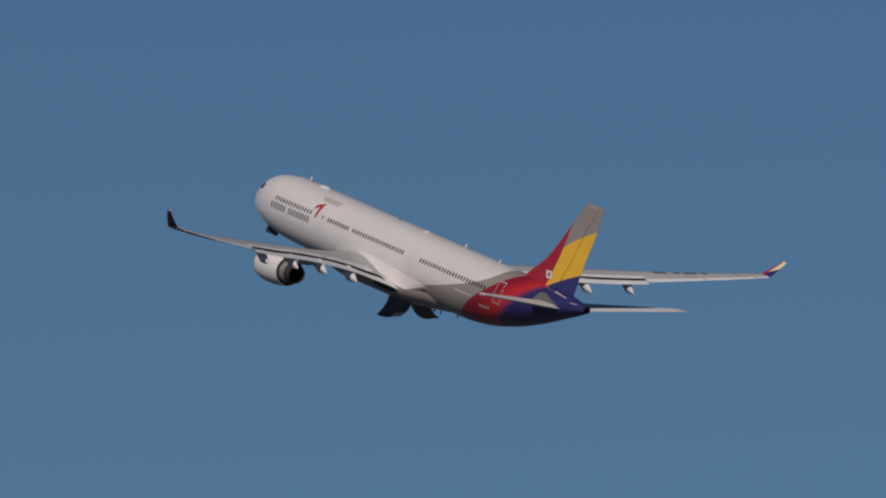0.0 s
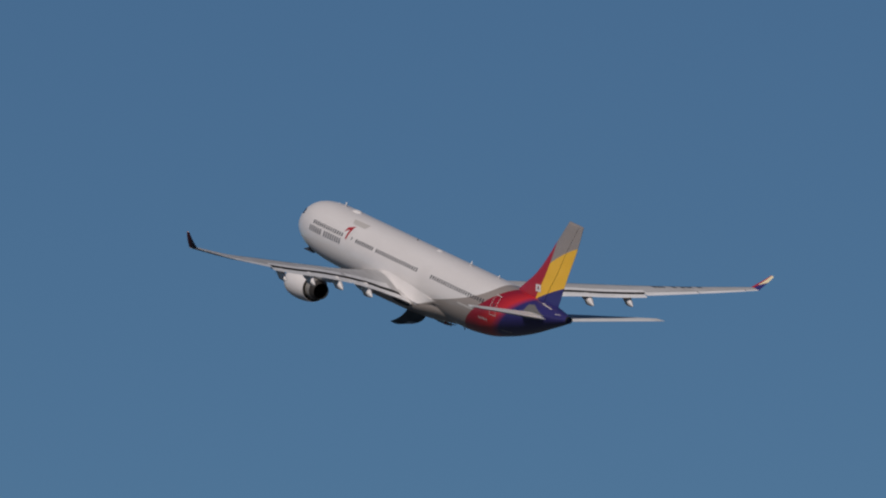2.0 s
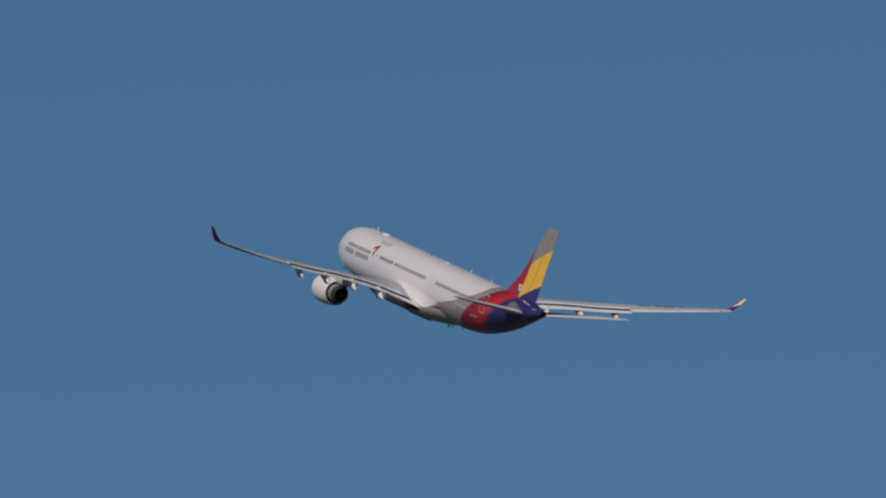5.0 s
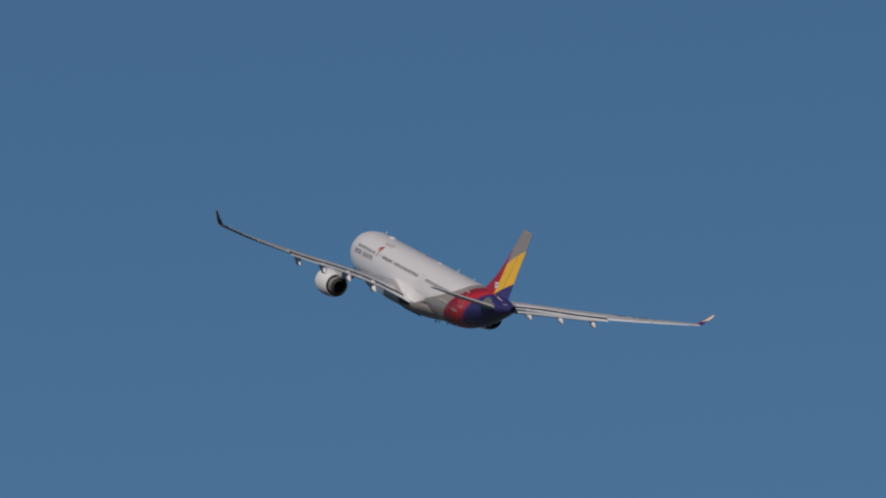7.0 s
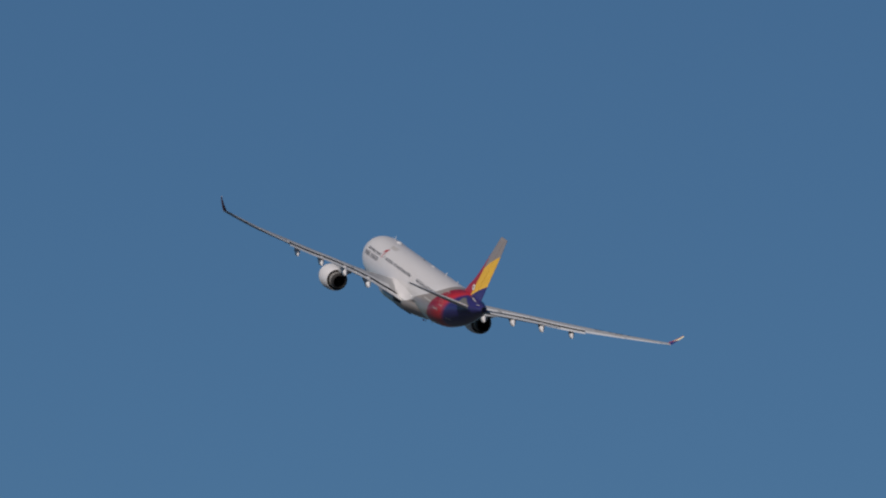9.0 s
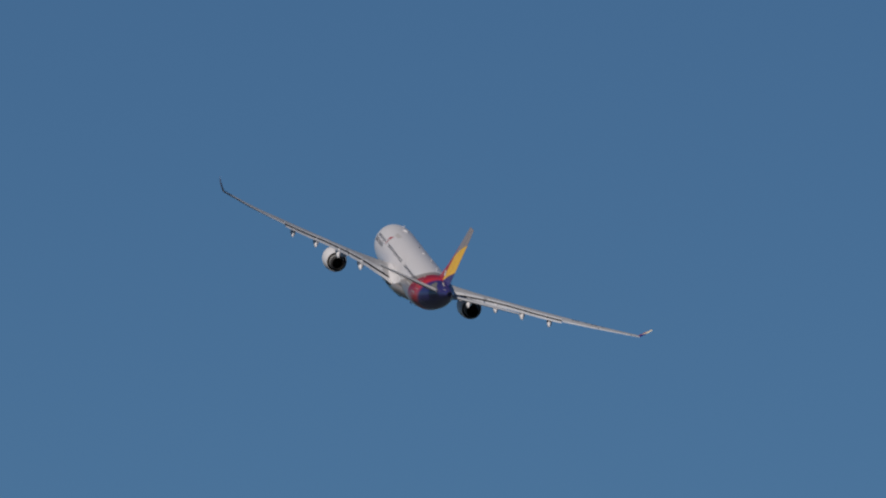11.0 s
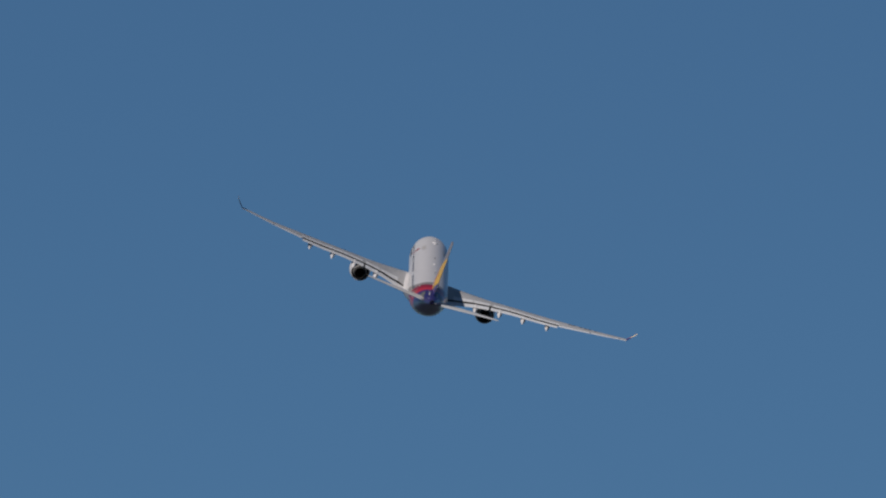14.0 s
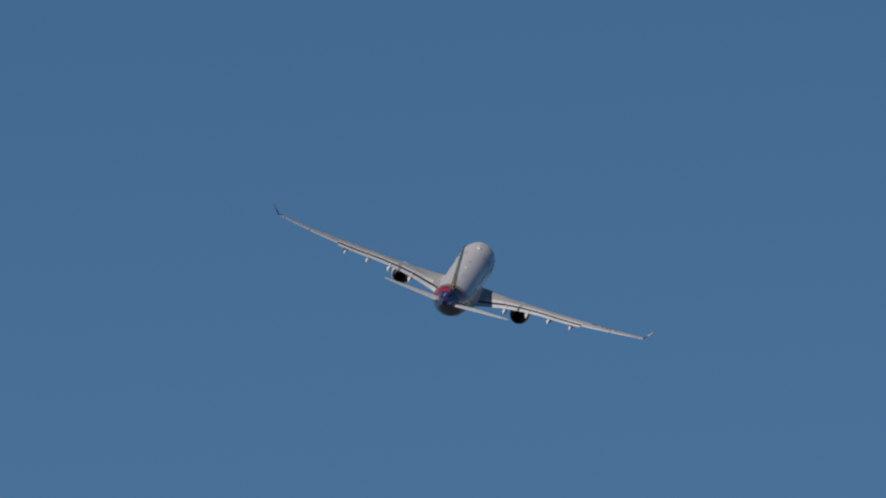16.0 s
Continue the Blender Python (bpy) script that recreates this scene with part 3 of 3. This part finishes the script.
    # white fillet between wing and body
    rings = []
    zt = curve_through([21, 24, 28, 34, 37.5, 39.5], [-1.4, -0.75, -0.1, -0.45, -0.95, -1.0])
    yo = curve_through([21, 24, 28, 33, 36, 38, 40.5], [2.9, 3.05, 3.22, 3.24, 2.98, 2.64, 2.4])
    tail = curve_through([30.5, 32.3, 34.8, 36, 38, 40.5], [-1.2, -1.46, -1.86, -1.72, -1.3, -1.0])
    for s in np.linspace(21, 39.5, 32):
        yy = yo(s)
        if s > 33:
            flush = max(body_side(s, tail(s)), belly_side(s, tail(s))) + 0.02
            yy += (flush - yy) * min(1.0, (s - 33) / 2)
        y_in = min(2.72, 2.72 - 0.1 * (s - 37.5))
        c = (s - wing_le(yy)) / (wing_te(yy) - wing_le(yy))
        zw = on_wing(yy, max(c, 0.02), 1).z if c < 0.76 else tail(s)
        zw = min(zw + 0.02, zt(s))
        ring = []
        for u in np.linspace(0, 1, 8):
            ring.append(P(s, (y_in + (yy - y_in) * u) * side, zt(s) + (zw - zt(s)) * (1 - (1 - u) ** 1.8)))
        low = min(yy * 0.98, max(body_side(s, zw - 0.35), belly_side(s, zw - 0.35)) - 0.04) if s > 33.5 else yy * 0.98
        inside = min(2.4, body_side(s, zw - 0.6) - 0.15)
        ring += [P(s, low * side, zw - 0.35), P(s, inside * side, zw - 0.6), P(s, min(2.3, y_in - 0.15) * side, zt(s) - 0.1)]
        rings.append(ring)
    part("root_fillet", sharpen(loft(rings), 45), M_FILLET, wing, "white fillet over the wing root")
    return wing


# ---- engines ----
def ring_at(s, r, y, z, n=36):
    return [P(s, y + r * math.cos(a), z + r * math.sin(a)) for a in np.linspace(0, math.tau, n, endpoint=False)]


def build_engine(side):
    y, z = 9.45 * side, -2.6
    eng = tagged(new("engine"), "white turbofan engine with dark exhaust under the wing")
    eng.parent = airliner
    skin = [(22.2, 1.12), (21.8, 1.20), (21.6, 1.30), (21.75, 1.43), (22.2, 1.51), (22.9, 1.55), (23.8, 1.54), (24.7, 1.47), (25.4, 1.38), (25.8, 1.29), (25.81, 1.24), (24.6, 1.32)]
    part("nacelle", sharpen(loft([ring_at(s, r, y, z) for s, r in skin], ends=False), 50), M_WHITE, eng, "white fan cowl")
    part("intake_lip", loft([ring_at(s, r, y, z) for s, r in ((21.87, 1.175), (21.65, 1.24), (21.58, 1.30), (21.63, 1.37), (21.77, 1.45))], ends=False), M_SLAT, eng, "polished metal intake lip")
    part("fan_disc", loft([ring_at(22.6, r, y, z) for r in (1.14, 0.02)], ends=False), M_BLACK, eng, "dark fan face")
    part("duct_wall", loft([ring_at(24.62, r, y, z) for r in (1.33, 0.9)], ends=False), M_BLACK, eng, "dark bypass duct")
    part("core_cowl", loft([ring_at(s, r, y, z) for s, r in ((24.6, 0.98), (25.5, 1.0), (26.1, 0.98), (26.55, 0.92))], ends=False), M_HOT, eng, "grey heat-stained core cowl")
    # aft core darkened: the wing's shadow on it is put into the colour
    part("core_nozzle", sharpen(loft([ring_at(s, r, y, z) for s, r in ((26.53, 0.925), (26.85, 0.88), (27.1, 0.82), (27.3, 0.78), (27.31, 0.76))], ends=False), 50), M_NOZZLE_SHADE, eng, "dark brown core nozzle with the wing's shadow in its colour")
    part("exhaust_throat", loft([ring_at(s, r, y, z) for s, r in ((27.312, 0.762), (27.2, 0.74), (26.2, 0.7), (26.1, 0.02))], ends=False), M_BLACK, eng, "black exhaust throat")
    part("exhaust_plug", loft([ring_at(s, r, y, z) for s, r in ((26.1, 0.34), (26.5, 0.29), (26.8, 0.16), (26.95, 0.03))]), M_BLACK, eng, "dark exhaust plug")
    rings = []
    for s, w, zb, zt in ((22.8, 0.05, -1.3, -1.06), (23.6, 0.22, -1.35, -1.06), (25.0, 0.26, -1.5, -0.98), (27.0, 0.26, -1.6, -0.78), (29.0, 0.24, -1.45, -0.7), (30.6, 0.12, -1.05, -0.6), (31.6, 0.03, -0.9, -0.7)):
        rings.append([P(s, y + w * k, zb + (zt - zb) * v) for k, v in ((-1, 0.1), (-1, 0.5), (-0.9, 0.9), (0, 1), (0.9, 0.9), (1, 0.5), (1, 0.1), (0, 0))])
    part("pylon", loft(rings), M_WING, eng, "grey engine pylon")
    return eng


# ---- tail ----
fin_le = curve_through([2.2, 3.06, 3.67, 4.77, 6.18, 8.33, 10.85], [49.6, 51.1, 52.05, 53.8, 55.4, 57.35, 59.6])
fin_te = curve_through([2.2, 3.02, 4.67, 6.49, 8.75, 11.0], [59.5, 59.85, 60.45, 61.2, 62.2, 62.85])
fin_hinge = curve_through([2.2, 3.69, 5.5, 8.01, 10.95], [56.7, 57.55, 58.75, 60.2, 62.1])


def fin_half(c, ch):
    return thickness(c) * 0.098 * min(ch, 7.5)


def build_fin():
    def ring(z, c0, c1, n, shut=0.0):
        le, ch = fin_le(z), fin_te(z) - fin_le(z)
        cs = np.linspace(c0, c1, n) if c0 > 0 else np.array(chord_steps(0, c1, n))
        return [P(le + c * ch, max(fin_half(c, ch), 0.012), z) for c in reversed(cs)] + [P(le + c * ch, -max(fin_half(c, ch), 0.012), z) for c in (cs[1:] if c0 == 0 else cs)]
    zs = [2.2, 2.6, 3.0, 3.4, 3.8, 4.4, 5.0, 5.8, 6.6, 7.4, 8.2, 9.0, 9.8, 10.5, 10.75]
    rings, rud = [], []
    for z in zs:
        h = (fin_hinge(z) - fin_le(z)) / (fin_te(z) - fin_le(z))
        rings.append(ring(z, 0, h - 0.006, 12))
        if z >= 2.55:
            rud.append(ring(z, h + 0.006, 1.0, 5))
    z = 10.9
    h = (fin_hinge(z) - fin_le(z)) / (fin_te(z) - fin_le(z))
    tip = [Vector((p.x - 0.05, p.y * 0.5, p.z)) for p in ring(z, 0, h - 0.006, 12)]
    rings.append(tip)
    rud.append([Vector((p.x, p.y * 0.6, p.z)) for p in ring(z, h + 0.006, 1.0, 5)])
    fin = part("tail_fin", sharpen(loft(rings), 60), M_FIN, airliner, "tall tail fin with red, yellow, blue and taupe bands")
    part("rudder", sharpen(loft(rud), 60), M_FIN, fin, "rudder in yellow, taupe and blue")
    # dark hinge gap
    gap = []
    for z in zs[1:]:
        h = (fin_hinge(z) - fin_le(z)) / (fin_te(z) - fin_le(z))
        ch = fin_te(z) - fin_le(z)
        w = fin_half(h, ch) * 0.9
        s = fin_hinge(z)
        gap.append([P(s - 0.08, w, z), P(s + 0.08, w, z), P(s + 0.08, -w, z), P(s - 0.08, -w, z)])
    part("hinge_gap", loft(gap), M_GAP_SHADE, fin, "dark rudder hinge gap")
    for side in (1, -1):
        def flat(name, corners, m, off):
            bm = bmesh.new()
            vs = []
            for s, z in corners:
                c = (s - fin_le(z)) / (fin_te(z) - fin_le(z))
                vs.append(bm.verts.new(P(s, side * (fin_half(c, fin_te(z) - fin_le(z)) + off), z)))
            bm.faces.new(vs if side > 0 else list(reversed(vs)))
            return part(name, bm, m, fin, "small white flag panel" if name == "flag_panel" else "", False)
        flat("flag_panel", [(55.02, 4.08), (55.16, 3.42), (56.16, 3.5), (56.05, 4.16)], M_WHITE, 0.035)
        flat("flag_emblem", [(55.6 + 0.16 * math.cos(a), 3.82 + 0.17 * math.sin(a)) for a in np.linspace(0, math.pi, 9)], M_RED, 0.05)
        flat("flag_emblem", [(55.6 + 0.16 * math.cos(a), 3.8 + 0.17 * math.sin(a)) for a in np.linspace(math.pi, math.tau, 9)], M_DARK, 0.05)
    return fin


def build_stab(side):
    le = curve_through([0.4, 9.9], [54.9, 60.87])
    te = curve_through([0.4, 9.9], [60.35, 62.5])
    zz = curve_through([0.4, 9.9], [1.57, 2.68])

    def ring(y, c0, c1, n, soft=1.0):
        ch = te(y) - le(y)
        cs = np.linspace(c0, c1, n) if c0 > 0 else np.array(chord_steps(0, c1, n))
        f = lambda c: max(thickness(c) * 0.11 * ch, 0.012) * soft
        dip = lambda c: zz(y) - (1 - c) * ch * math.tan(radians(4.3))
        return [P(le(y) + c * ch, y * side, dip(c) + f(c)) for c in reversed(cs)] + [P(le(y) + c * ch, y * side, dip(c) - f(c)) for c in (cs[1:] if c0 == 0 else cs)]
    ys = [0.4, 1.2, 2.2, 3.6, 5.0, 6.4, 7.8, 9.0, 9.55]
    rings = [ring(y, 0, 0.73, 10) for y in ys]
    tip = ring(9.75, 0, 0.73, 10, 0.5)
    rings.append([Vector((p.x - 0.25, p.y, p.z)) for p in tip])
    stab = part("tailplane", sharpen(loft(rings), 60), M_STAB, airliner, "pale grey tailplane")
    rings = [ring(y, 0.745, 1.0, 5) for y in (1.5, 2.2, 3.6, 5.0, 6.4, 7.8, 8.9)]
    part("elevator", sharpen(loft(rings), 60), M_FLAP, stab, "pale elevator")
    part("tailplane_tip", sharpen(loft([ring(y, 0.745, 1.0, 5, k) for y, k in ((8.95, 1), (9.55, 0.9), (9.75, 0.5))]), 60), M_STAB, stab)
    return stab


# ---- gear doors: hinged along the keel, their own space at the hinge ----
def gear_door(side, s0, s1, width, rise, hinge, label, nose=False):
    ls = np.linspace(s0, s1, 9)
    mid = (s0 + s1) / 2
    rings = []
    for s in ls:
        u = (s - s0) / (s1 - s0)
        w = width * (1.0 if nose else (0.80 + 0.20 * math.cos((u - 0.15) * math.pi * 0.9)))
        top = [Vector((mid - s, side * w * v, rise * v ** 2.2)) for v in np.linspace(0, 1, 8)]
        bot = [Vector((p.x, p.y, p.z - 0.07)) for p in reversed(top)]
        rings.append(top + bot)
    n = len(rings[0])
    # slot 2: sunlight on the aft free corner, put in as white faces
    bm = sharpen(loft(rings, material=lambda i, j: 2 if i >= 5 and j in (5, 6) else 0 if j < 7 else 1))
    # dark inside and out: the doors' shade is put into their colour
    ob = part("nose_gear_door" if nose else "main_gear_door", bm, [M_DARK] * 3 if nose else [M_BAY, M_BAY, M_WHITE], airliner, label)
    ob.matrix_basis = pose(31 - mid, hinge[0] * side, hinge[1])
    return ob, (31 - mid, hinge[0] * side, hinge[1])


def build_gear_doors():
    made = []
    for side in (1, -1):
        made.append((*gear_door(side, 28.8, 32.9, 1.95, 0.8, (1.0, -3.36), "open main gear door closing under the belly"), side, False))
        made.append((*gear_door(-side, 3.9, 6.1, 0.66, 0.08, (0.62, -2.12), "small nose gear door", True), side, True))
    return made


def build_ground():
    bm = bmesh.new()
    rings = [[Vector((r * math.cos(a), r * math.sin(a), 0.0)) for a in np.linspace(0, math.tau, 48, endpoint=False)] for r in (1.0, 20, 120, 600, 3000, 12000, 40000)]
    loft(rings, ends=False, bm=bm)
    bm.faces.new([v for v in bm.verts if v.co.length < 1.01])
    bmesh.ops.recalc_face_normals(bm, faces=bm.faces)
    me = bpy.data.meshes.new("ground")
    bm.to_mesh(me)
    bm.free()
    me.materials.append(ground_material())
    tagged(new("ground", me), "flat dark airfield ground reaching the horizon", "ground", kind="structure")


build_ground()
build_fuselage()
build_belly()
for wing_side in (1, -1):
    build_wing(wing_side)
    build_engine(wing_side)
    build_stab(wing_side)
build_fin()
DOORS = build_gear_doors()


def motions():
    walk(airliner, [(t, pose(x, y, z, rx, ry, rz)) for t, x, y, z, rx, ry, rz in FLIGHT])
    for ob, hinge, axis, side in AILERONS:
        # the right ailerons droop a little during the first half of the turn
        rows = ((0.0, 0), (16.0, 0)) if side > 0 else ((0.0, -3), (9.0, -3), (12.0, 0), (16.0, 0))
        walk(ob, [(t, Matrix.Translation(hinge) @ Matrix.Rotation(radians(a) * side, 4, axis)) for t, a in rows])
    main = ((0.0, 86), (1.3, 86), (1.7, 77), (2.0, 62), (2.3, 51), (2.6, 44), (3.0, 34), (3.3, 17), (3.7, 0), (16.0, 0))
    late = tuple((t, max(0, a - 8)) for t, a in main)
    front = ((0.0, 80), (1.3, 78), (1.7, 50), (2.1, 18), (2.5, 0), (16.0, 0))
    for ob, (x, y, z), side, nose in DOORS:
        walk(ob, [(t, pose(x, y, z, a * side if nose else -a * side, 0, 0)) for t, a in (front if nose else main if side > 0 else late)])


motions()
